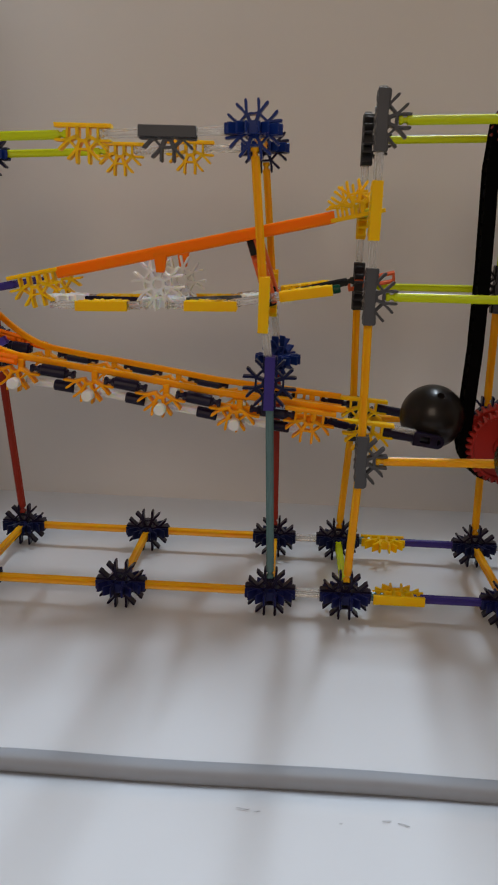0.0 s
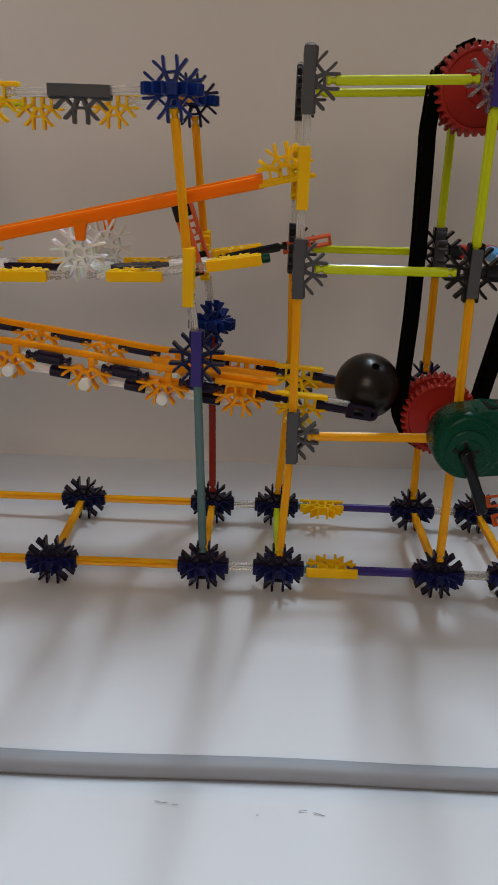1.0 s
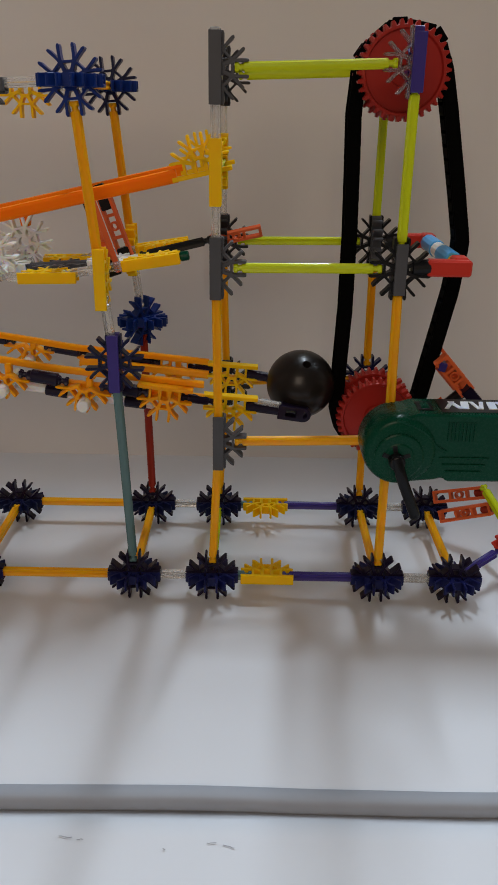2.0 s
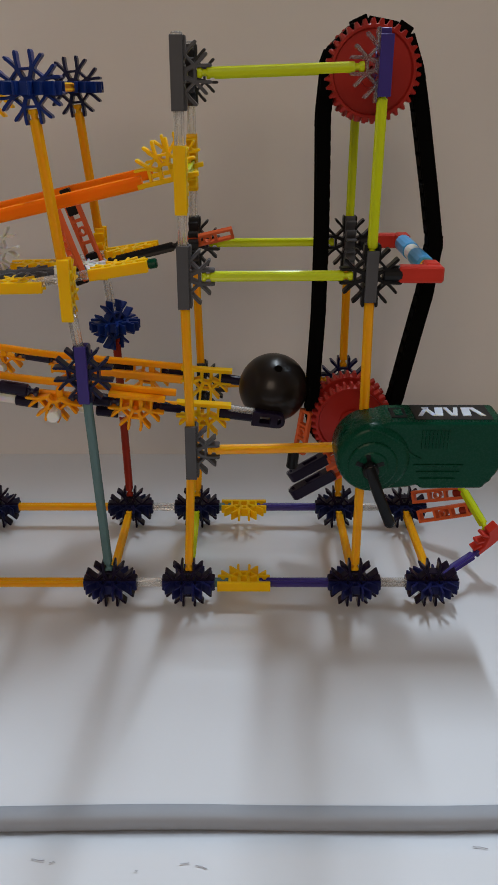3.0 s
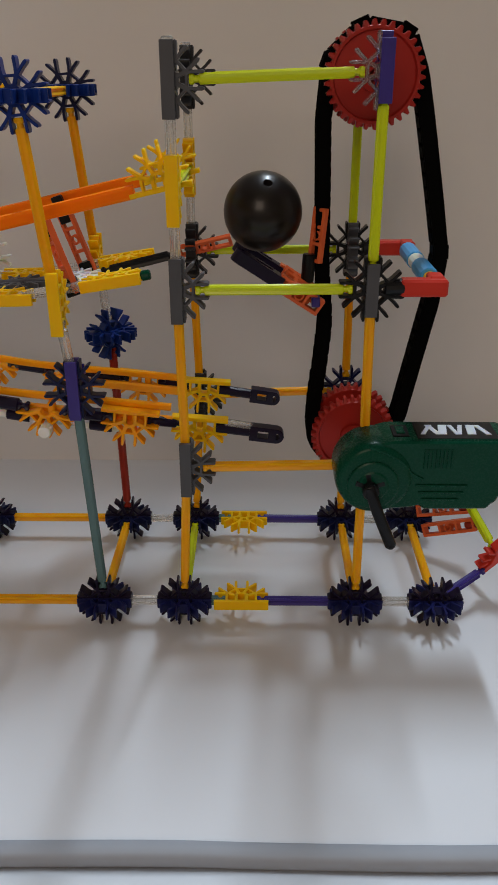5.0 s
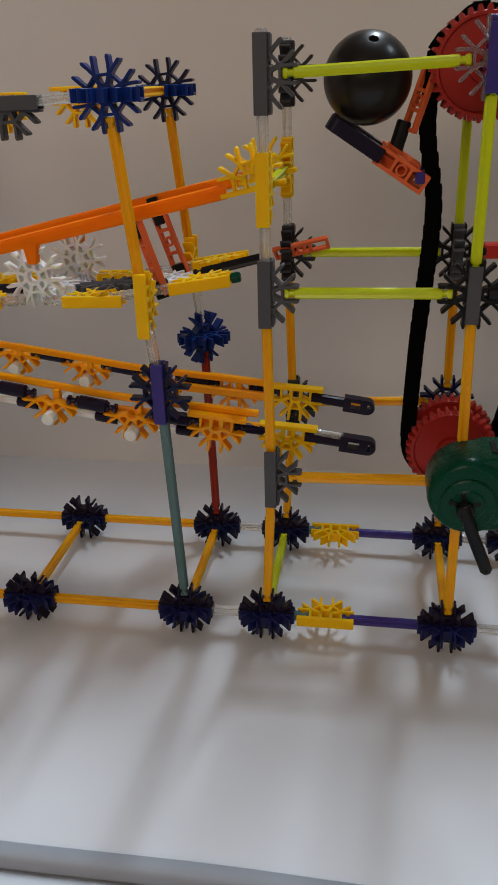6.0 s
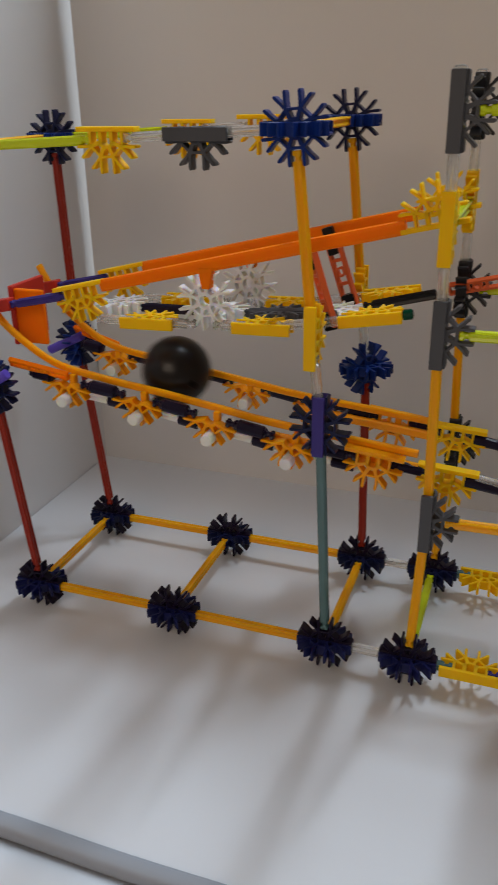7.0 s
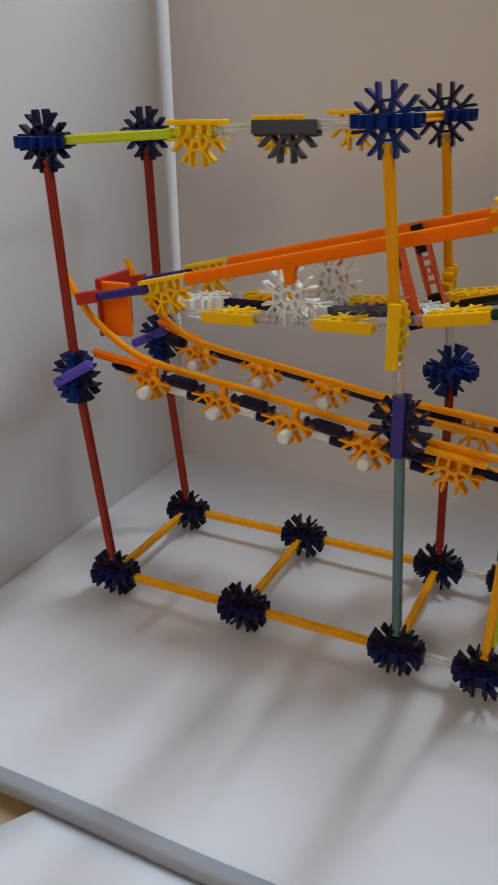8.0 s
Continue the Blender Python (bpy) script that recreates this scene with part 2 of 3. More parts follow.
slab("wall_room_east", 2.2, 2.3, -2.3, 2.3, -0.75, 2.1, ROOM, "unseen room wall added to bounce light")
slab("floor_room", -2.3, 2.3, -2.3, 2.3, -0.85, -0.75, ROOM, "unseen room floor added to bounce light")
slab("ceiling", -2.3, 2.3, -2.3, 2.3, 2.1, 2.2, CEIL, "unseen ceiling, kept dark to bounce less light")


def make_front():
    """The rolled front edge of the floor and the white flap before it."""
    bm = bmesh.new()
    pts = []
    for i in range(60):
        x = -0.310 + 0.658 * i / 59
        pts.append((x, -0.1730 + 0.0012 * noise.noise((x * 9, 0, 0)), -0.0015 + 0.0008 * noise.noise((x * 14, 3, 0))))
    sweep(bm, pts, 0.0052, 0.0052, 14)
    tagged(new("trim", mesh_of("trim", bm, LIP, smooth=True)), "grey rounded foam edge along the floor", "trim", kind="structure")
    bm = bmesh.new()
    n = 24
    top = []
    for i in range(n):
        y = -0.176 - 0.40 * i / (n - 1)
        left = -0.139 - 0.62 * (-0.176 - y)
        top.append([bm.verts.new((left + (0.50 - left) * k / (n - 1), y, -0.0045 + 0.0008 * noise.noise((k * 0.4, i * 0.4, 1)))) for k in range(n)])
    for p, q in zip(top, top[1:]):
        for k in range(n - 1):
            bm.faces.new((p[k], p[k + 1], q[k + 1], q[k]))
    up = bmesh.ops.extrude_face_region(bm, geom=list(bm.faces))
    for v in up["geom"]:
        if isinstance(v, bmesh.types.BMVert):
            v.co.z -= 0.004
    tagged(new("flap", mesh_of("flap", bm, FLOOR, smooth=True)), "white board flap lying before the box", "board", kind="structure")
    scuffs = thing("scuff_marks", "small dark scuff marks on the white flap", "scuff", kind="stuff")
    rnd = random.Random(4)
    for x, y, length in ((-0.006, -0.194, 0.009), (0.063, -0.196, 0.006), (0.071, -0.198, 0.008), (0.041, -0.200, 0.002), (0.001, -0.1955, 0.004), (0.204, -0.188, 0.010)):
        bm = bmesh.new()
        a = rnd.uniform(-20, 20)
        pts = [(0.7 * length * (k / 5 - 0.5), 0.0004 * rnd.uniform(-1, 1), 0.0) for k in range(6)]
        sweep(bm, pts, 0.00022, 0.0001, 6)
        part("scuff", bm, INK, scuffs, m=pose(x, y, -0.0038, 0, 0, a))


make_front()


# ---- the machine ----
machine = thing("ball_machine", "colourful plastic rod-and-connector ball machine standing on a white board", "toy")
Y0, Y1, YM = 0.0, 0.106, 0.053
ZB = 0.0193
BX = {"A": -0.213, "B": -0.107, "C": 0.0, "D": 0.053, "E": 0.1655, "F": 0.2185}
for y in (Y0, Y1):
    for k, x in BX.items():
        conn("full", (x, y, ZB), FRONT, DARK, machine, name="upright_connector")
        conn("full", (x, y, ZB), FLAT, INDIGO if y == Y0 else NAVY, machine, name="flat_connector")
    rod((BX["A"], y, ZB), (BX["B"], y, ZB), GOLD, machine)
    rod((BX["B"], y, ZB), (BX["C"], y, ZB), GOLD, machine)
    rod((BX["C"], y, ZB), (BX["D"], y, ZB), CLEAR, machine, "clear rod")
    mid = BX["D"] + 0.0375
    rod((BX["D"], y, ZB), (mid, y, ZB), TEAL, machine)
    conn("half", (mid, y, ZB), FLAT, YELLOW, machine, 0 if y == Y0 else 180, name="half_connector")
    rod((mid, y, ZB), (BX["E"], y, ZB), PURPLE, machine, "purple rod")
    rod((BX["E"], y, ZB), (BX["F"], y, ZB), CLEAR, machine, "clear rod")
for k, x in BX.items():
    rod((x, Y0, ZB), (x, Y1, ZB), LIME if k == "D" else GOLD, machine)

# corner posts at A
A0, A1, A2 = (-0.213, ZB), (-0.2285, 0.1685), (-0.2335, 0.3165)
C0, C1, C2, C3 = (0.0, ZB), (-0.006, 0.1695), (-0.0115, 0.2205), (-0.0215, 0.3265)
D0, D1, D2, D3 = (0.053, ZB), (0.0575, 0.1185), (0.056, 0.228), (0.056, 0.3335)
E0, E1, E2, E3 = (0.1655, ZB), (0.165, 0.121), (0.163, 0.229), (0.163, 0.3375)


def at(p, y):
    """A node of the frame; far nodes at C and A are moved right to fit the camera's view."""
    lean = 0.003 if y == Y1 and p in (A2, C1, C2, C3) else 0.0
    return (p[0] + lean, y, p[1])


for y in (Y0, Y1):
    rod(at(A0, y), at(A1, y), RED, machine, "dark red rod")
    rod(at(A1, y), at(A2, y), RED, machine, "dark red rod")
    for p in (A1, A2):
        conn("full", at(p, y), FRONT, NAVY, machine, 2, name="upright_connector")
        conn("full", at(p, y), FLAT if p == A2 else SIDE, BLUE, machine, name="flat_connector")
    # post C
    near = y == Y0
    rod(at(C0, y), at(C1, y), TEAL if near else RED, machine, "teal rod" if near else "dark red rod")
    rod(at(C1, y), at(C2, y), CLEAR, machine, "clear rod")
    conn("half", at(C2, y), SIDE, YELLOW, machine, -90 if near else 90, name="half_connector")
    rod(at(C2, y), at(C3, y), GOLD, machine)
    conn("full", at(C1, y), FRONT if near else (90, 0, 50), NAVY if near else BLUE, machine, name="upright_connector")
    if near:
        conn("half", at(C1, y), SIDE, PURPLE, machine, -90, name="half_connector")
    else:
        conn("full", at(C1, y), FLAT, BLUE, machine, name="flat_connector")
    conn("full", at(C3, y), FRONT, BLUE if near else NAVY, machine, 5, name="upright_connector")
    conn("full", at(C3, y), FLAT, BLUE, machine, 0, name="flat_connector")
    # top rail from A to C
    q1 = tuple(C3[i] + (A2[i] - C3[i]) * 0.25 for i in (0, 1))
    q2 = tuple(C3[i] + (A2[i] - C3[i]) * 0.50 for i in (0, 1))
    rod(at(C3, y), at(q1, y), CLEAR, machine, "clear rod")
    conn("fan" if near else "half", at(q1, y), FRONT, GREY if near else YELLOW, machine, 180, name="half_connector")
    if near:
        conn("half", at(q1, y), FLAT, GREY, machine, 0, name="half_connector")
    rod(at(q1, y), at(q2, y), CLEAR, machine, "clear rod")
    conn("half", at(q2, y), FRONT, YELLOW, machine, 180, name="half_connector")
    rod(at(q2, y), at(A2, y), LIME, machine, "lime green rod")
    # post D
    d1, e1 = (D1, E1) if near else ((0.0590, 0.1235), (0.1640, 0.1280))
    rod(at(D0, y), at(d1, y), GOLD, machine)
    rod(at(d1, y), at(D2, y), GOLD, machine)
    dm = ((D2[0] + D3[0]) / 2, (D2[1] + D3[1]) / 2)
    rod(at(D2, y), at(dm, y), CLEAR, machine, "clear rod")
    rod(at(dm, y), at(D3, y), CLEAR, machine, "clear rod")
    conn("half", at(dm, y), SIDE, YELLOW, machine, -90 if near else 90, name="half_connector")
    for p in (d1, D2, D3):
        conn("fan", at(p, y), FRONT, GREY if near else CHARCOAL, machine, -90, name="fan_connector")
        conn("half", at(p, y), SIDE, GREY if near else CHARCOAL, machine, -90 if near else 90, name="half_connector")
    rod(at(d1, y), at(e1, y), GOLD, machine)
    tube_part("rod_end", (D3[0], y, D3[1] + 0.008), (D3[0], y, D3[1] + 0.0195), 0.0031, CLEAR, machine, "clear rod end")
    rod(at(D2, y), at(E2, y), LIME, machine, "lime green rod")
    rod(at(D3, y), at(E3, y), LIME, machine, "lime green rod")
    # post E
    rod(at(E0, y), at(e1, y), GOLD, machine)
    rod(at(e1, y), at(E2, y), GOLD, machine)
    rod(at(E2, y), at(E3, y), LIME, machine, "lime green rod")
    conn("full", at(E2, y), FRONT, BLACK, machine, name="upright_connector")
    conn("short", at(E2, y), SIDE, GREY, machine, -90 if near else 90, name="half_connector")
    conn("short", at(E3, y), SIDE, PURPLE, machine, -90 if near else 90, name="half_connector")
    conn("fan", at(E3, y), FRONT, SMOKE, machine, 90, "smoky clear connector", "fan_connector")
    if not near:
        conn("full", at(e1, y), FRONT, NAVY, machine, name="upright_connector")
for p in (A2, C3):
    rod(at(p, Y0), at(p, Y1), GOLD, machine)

# ---- tracks ----
YN, YF = 0.024, 0.081


def ladder_mesh(length, mat, width=0.0105, thick=0.0062):
    """A flat link along z with square and round openings."""
    bm = bmesh.new()
    w, t, h = width / 2, thick / 2, length / 2
    xs, zs = [-w, -w + 0.0022, w - 0.0022, w], []
    cells = 3
    step = (length - 0.002) / cells
    zs = [-h]
    for c in range(cells):
        zs += [-h + 0.002 + c * step, -h + c * step + step]
    zs.append(h)
    grid = [[bm.verts.new((x, -t, z)) for x in xs] for z in zs]
    for i in range(len(zs) - 1):
        for k in range(3):
            if k == 1 and i % 2 == 1:
                continue
            bm.faces.new((grid[i][k], grid[i][k + 1], grid[i + 1][k + 1], grid[i + 1][k]))
    up = bmesh.ops.extrude_face_region(bm, geom=list(bm.faces))
    for v in up["geom"]:
        if isinstance(v, bmesh.types.BMVert):
            v.co.y = t
    add_rings(bm, [[(x, y, z) for x, z, y in circle(r, y, 12)] for r, y in ((w * 0.40, -t), (w * 0.62, -t), (w * 0.62, t), (w * 0.40, t), (w * 0.40, -t))], caps=False)
    return mesh_of("link", bm, mat, 0.0003)


def ladder(a, b, mat, parent, side=(0, 1, 0), label="", name="link", width=0.0105, thick=0.0062):
    a, b = Vector(a), Vector(b)
    z = (b - a).normalized()
    y = Vector(side)
    y = (y - z * y.dot(z)).normalized()
    x = y.cross(z)
    m = Matrix.Translation((a + b) / 2) @ Matrix((x, y, z)).transposed().to_4x4()
    return put(name, ladder_mesh((b - a).length, mat, width, thick), parent, m, label)


def clip_mesh(length, mat, width=0.0098, thick=0.0078):
    """A stadium-shaped clip along z with a square and a round opening, rounded at its far end."""
    bm = bmesh.new()
    w, t = width / 2, thick / 2
    e = length - w
    outer = [(-w, 0), (-w, 0.35 * e), (-w, 0.7 * e), (-w, e)] + [(-w * math.cos(math.pi * k / 8), e + w * math.sin(math.pi * k / 8)) for k in range(1, 8)] + [(w, e), (w, 0.7 * e), (w, 0.35 * e), (w, 0)]
    c = 0.45 * w
    inner = [(-c, 0.30 * e), (-c, 0.42 * e), (-c, 0.7 * e), (-c, e)] + [(-c * math.cos(math.pi * k / 8), e + c * math.sin(math.pi * k / 8)) for k in range(1, 8)] + [(c, e), (c, 0.7 * e), (c, 0.42 * e), (c, 0.30 * e)]
    vo = [bm.verts.new((x, -t, z)) for x, z in outer]
    vi = [bm.verts.new((x, -t, z)) for x, z in inner]
    for i in range(len(vo) - 1):
        bm.faces.new((vo[i], vo[i + 1], vi[i + 1], vi[i]))
    bm.faces.new((vo[0], vi[0], vi[-1], vo[-1]))
    bm.faces.new((vi[2], vi[3], vi[-4], vi[-3]))
    up = bmesh.ops.extrude_face_region(bm, geom=list(bm.faces))
    for v in up["geom"]:
        if isinstance(v, bmesh.types.BMVert):
            v.co.y = t
    return mesh_of("clip", bm, mat, 0.0003)


def clip(a, b, mat, parent, label="", side=(0, 1, 0), name="clip"):
    a, b = Vector(a), Vector(b)
    z = (b - a).normalized()
    y = Vector(side)
    y = (y - z * y.dot(z)).normalized()
    m = Matrix.Translation(a) @ Matrix((y.cross(z), y, z)).transposed().to_4x4()
    return put(name, clip_mesh((b - a).length, mat), parent, m, label)


# upper orange rails, with the connectors at both ends
up_a, up_b = (-0.154, 0.2350), (0.032, 0.2770)
UP = math.degrees(math.atan2(up_b[1] - up_a[1], up_b[0] - up_a[0]))
for y in (YN, YF):
    near = y == YN
    bm = bmesh.new()
    sweep(bm, [(up_a[0], y, up_a[1]), (up_b[0], y, up_b[1])], 0.0030, 0.0040, 10)
    part("upper_rail", bm, ORANGE, machine, "bright orange sloping rail")
    tab_x = -0.083 if near else -0.0755
    z = up_a[1] + (tab_x - up_a[0]) * math.tan(radians(UP))
    bm = bmesh.new()
    add_rings(bm, [[(tab_x + u * w, y + v * 0.0032, z + h) for u, v in ((-1, -1), (1, -1), (1, 1), (-1, 1))] for w, h in ((0.0046, -0.001), (0.0034, -0.008), (0.0026, -0.0135))])
    part("rail_tab", bm, ORANGE, machine, "orange tapered rail tab", bevel=0.0004)
    conn("half", (-0.170, y, 0.2290), FRONT, YELLOW, machine, 180 + UP, name="half_connector")
    conn("half", (0.046, y, 0.2830), FRONT, YELLOW, machine, UP, name="half_connector")
    rod((-0.170, y, 0.2290), (-0.232, y, 0.2165), PURPLE, machine, "purple rod", 0.009)
    box_part("end_cap", (0.017, 0.0075, 0.008), pose(-0.2315, y, 0.2170, 0, -11, 0), SCARLET, machine, "red end cap")
    conn("full", (-0.0855 if near else -0.0765, y + (0.004 if near else -0.003), 0.2295), FRONT, WHITE, machine, 8 if near else 14, "white snowflake connector", "upright_connector")
    ladder((-0.0225, y + 0.008 if near else y - 0.004, 0.2625), (-0.0075, y + 0.006 if near else y - 0.004, 0.2185), SALMON, machine, (0.80, 0.60, 0.1) if near else (0.3, 1, 0), "salmon link", thick=0.0036)
    box_part("strut_cap", (0.0066, 0.0066, 0.017), pose(-0.0220, y + 0.008 if near else y - 0.004, 0.2590, 0, -18, 0), BLACK, machine, "black cap")
    box_part("strut_cap", (0.008, 0.0075, 0.010), pose(-0.0090, y + 0.006 if near else y - 0.004, 0.2220, 0, -18, 0), BLACK, machine, "black cap")
dm = ((D2[0] + D3[0]) / 2, (D2[1] + D3[1]) / 2)
rod(at(dm, Y0), at(dm, Y1), LIME, machine, "lime green rod")
# shelf under the upper rails
SHELF = [(-0.123, 0.2140), (-0.0485, 0.2165), (0.0155, 0.2270)]
for y, turn in ((YN, 0), (YF + 0.002, 180)):
    for x, z in SHELF:
        tilt = -9 if x > 0 else -1.5
        put("flat_half_connector", conn_mesh("half", YELLOW), machine, pose(x, y, z, 0, tilt, 0) @ pose(0, 0, 0, 0, 0, turn))
    rod((SHELF[0][0], y, SHELF[0][1]), (-0.0855, y, 0.2155), CLEAR, machine, "clear rod", 0.006)
    rod((-0.0855, y, 0.2155), (SHELF[1][0], y, SHELF[1][1]), CLEAR, machine, "clear rod", 0.006)
    rod((-0.165, y, 0.2135), (SHELF[0][0], y, SHELF[0][1]), CLEAR, machine, "clear rod", 0.006)
    rod((SHELF[1][0], y, SHELF[1][1]), (SHELF[2][0], y, SHELF[2][1]), CLEAR, machine, "clear rod", 0.009)
    if y == YN:
        tube_part("end_stop", (0.033, y, 0.2300), (0.0385, y, 0.2310), 0.0030, MOTOR, machine, "dark green end stop")
for x, z in ((-0.158, 0.2150), (-0.0855, 0.2155), (-0.012, 0.2205)):
    put("flat_connector", conn_mesh("full", WHITE), machine, pose(x, YM, z, 0, -3, 10), "white snowflake connector")
rod((-0.158, YM, 0.2150), (-0.0855, YM, 0.2155), DARK, machine, "dark rod")
rod((-0.0855, YM, 0.2155), (-0.012, YM, 0.2205), GREY, machine, "grey rod")
put("flat_connector", conn_mesh("full", GREY), machine, pose(-0.048, YM, 0.2165, 0, -3, 0), "grey translucent connector")
rod((0.002, 0.057, 0.2240), (0.052, 0.064, 0.2350), BLACK, machine, "black rod", 0.002)
ladder((0.048, 0.098, 0.2285), (0.083, 0.098, 0.2365), SALMON, machine, (0, 0.75, 0.65), "salmon link", "link", 0.0105, 0.0028)
# turn-back plate
bm = bmesh.new()
add_box(bm, -0.2300, -0.2075, 0.036, 0.0395, 0.1885, 0.2255)
part("turn_plate", bm, ORANGE, machine, "orange turn-back plate", bevel=0.0008)
bm = bmesh.new()
add_box(bm, -0.2330, -0.2295, 0.034, 0.072, 0.1870, 0.2275)
part("turn_plate_back", bm, SCARLET, machine, "orange-red turn-back plate", bevel=0.0008)
for a, b in (((-0.2340, -0.0150, 0.1680), (-0.2060, -0.0130, 0.1840)), ((-0.2460, 0.0930, 0.1645), (-0.2160, 0.0930, 0.1785))):
    tube_part("axle", a, b, 0.0034, VIOLET, machine, "purple axle")
for y0, y1 in ((0.012, 0.018), (0.094, 0.088)):
    ladder((-0.222, y0, 0.1830), (-0.182, y1, 0.1745), ORANGE, machine, (0, 0.8, 0.6), "orange link", "link", 0.0072, 0.0032)

# lower track: guard rail, running rail, hanging connectors and links
low_line = [(-0.2505, 0.234), (-0.239, 0.215), (-0.226, 0.200), (-0.196, 0.181), (-0.160, 0.1735), (-0.118, 0.168), (-0.078, 0.162), (-0.045, 0.157), (0.006, 0.152), (0.047, 0.148)]
TIPS = [(-0.1835, 0.1596), (-0.1316, 0.1531), (-0.0814, 0.1454), (-0.0297, 0.1370), (0.0220, 0.1310)]
for y in (YN, YF):
    near = y == YN
    yc = 0.019 if near else 0.085
    bm = bmesh.new()
    shift = 0.0 if near else 0.012
    line = [(x + shift * max(0.0, (-x - 0.12) / 0.13), y, z - (0 if near else 0.002)) for x, z in low_line]
    sweep(bm, smooth_line(line), 0.0021, 0.0023)
    part("guard_rail", bm, AMBER, machine, "amber curved guard rail")
    bm = bmesh.new()
    sweep(bm, smooth_line([(x, y + (0.003 if near else -0.003), z - 0.0105) for x, z in low_line[7:]]), 0.0020, 0.0030)
    part("running_rail", bm, AMBER, machine, "amber running rail")
    prev = (-0.222, 0.176)
    for k, (x, z) in enumerate(TIPS):
        c = (x, z + 0.0115)
        slope = math.degrees(math.atan2(c[1] - prev[1], c[0] - prev[0]))
        conn("half" if k == 4 else "fan", (x, yc, c[1]), FRONT, AMBER, machine, 180 + slope, "amber fan connector", "fan_connector")
        box_part("rail_tab", (0.0042, 0.0050, 0.008), pose(x + 0.003, (yc + y) / 2, c[1] + 0.0004), AMBER, machine, "amber rail tab")
        rod((prev[0], yc, prev[1]), (x, yc, c[1]), DARK, machine, "dark violet rod")
        a, b = Vector((prev[0], yc, prev[1])), Vector((x, yc, c[1]))
        tube_part("sleeve", a.lerp(b, 0.34), a.lerp(b, 0.68), 0.0042, DARK, machine, "dark violet sleeve")
        if k < 4:
            tube_part("cross_rod", (x, yc - 0.011, z), (x, yc + 0.03 if near else yc + 0.008, z), 0.0040, WHITE, machine, "white cross rod")
        if k and near:
            ps = TIPS[k - 1]
            rod((ps[0], yc + 0.010 if near else yc - 0.010, ps[1]), (x, yc + 0.010 if near else yc - 0.010, z), WHITE, machine, "white rod", 0.004)
            a, b = Vector((ps[0], yc + 0.010 if near else yc - 0.010, ps[1])), Vector((x, yc + 0.010 if near else yc - 0.010, z))
            tube_part("sleeve", a.lerp(b, 0.46), a.lerp(b, 0.74), 0.0040, DARK, machine, "dark sleeve")
        prev = c
    # fork that holds the ball
    e = (0.064, 0.1330) if near else (0.064, 0.1400)
    tip = (0.1175, 0.1262) if near else (0.1160, 0.1325)
    yk = 0.030 if near else 0.078
    rod((prev[0], yc, prev[1]), (e[0], yk, e[1]), DARK, machine, "dark rod")
    conn("half", (e[0], yk, e[1]), FRONT, YELLOW, machine, 176, name="half_connector")
    d = (Vector((tip[0], yk, tip[1])) - Vector((e[0], yk, e[1]))).normalized()
    start = Vector((e[0], yk, e[1])) + d * 0.010
    mid = Vector((e[0], yk, e[1])) + d * 0.034
    tube_part("fork_rod", start, mid, 0.0034, DARK, machine, "dark fork rod")
    if near:
        tube_part("fork_rod", start + Vector((0.006, 0, 0.0035)), mid + Vector((0, 0, 0.0035)), 0.0026, CLEAR, machine, "clear fork rod")
    clip(mid - d * 0.002, (tip[0], yk, tip[1]), DARK, machine, "dark violet fork clip")

# guide roller behind the chain
for y in (Y0, Y1):
    tube_part("guide_sleeve", (0.170, y, 0.2295), (0.181, y, 0.2300), 0.0048, BLACK, machine, "black sleeve")
    box_part("guide_arm", (0.026, 0.0085, 0.0095), pose(0.1915, y, 0.2300), SCARLET, machine, "red guide arm", 0.0012)
    box_part("guide_arm_end", (0.009, 0.0125, 0.0105), pose(0.1990, y + (0.006 if y == Y0 else -0.006), 0.2305), SCARLET, machine, "red guide arm end", 0.0012)
for y0, y1, mat, r in ((0.012, 0.034, YELLOW, 0.0036), (0.020, 0.048, SKY, 0.0056), (0.048, 0.064, WHITE, 0.0050), (0.064, 0.094, SKY, 0.0056)):
    tube_part("roller", (0.1985, y0, 0.2305), (0.1985, y1, 0.2305), r, mat, machine, "light blue roller")

# brace at F
for a, b in (((0.2220, 0.092, 0.0355), (0.2560, 0.075, 0.0490)), ((0.2270, 0.085, 0.0225), (0.2580, 0.062, 0.0420))):
    ladder(a, b, SALMON, machine, (0.1, -0.9, 0.45), "salmon link", "link", 0.0098)
    d = (Vector(b) - Vector(a)).normalized()
    tube_part("link_cap", Vector(b) - d * 0.008, Vector(b) + d * 0.001, 0.0030, RED, machine, "dark red cap")
rod((0.2520, 0.074, 0.0560), (0.2640, 0.034, 0.0390), LIME, machine, "lime green rod", 0.002)


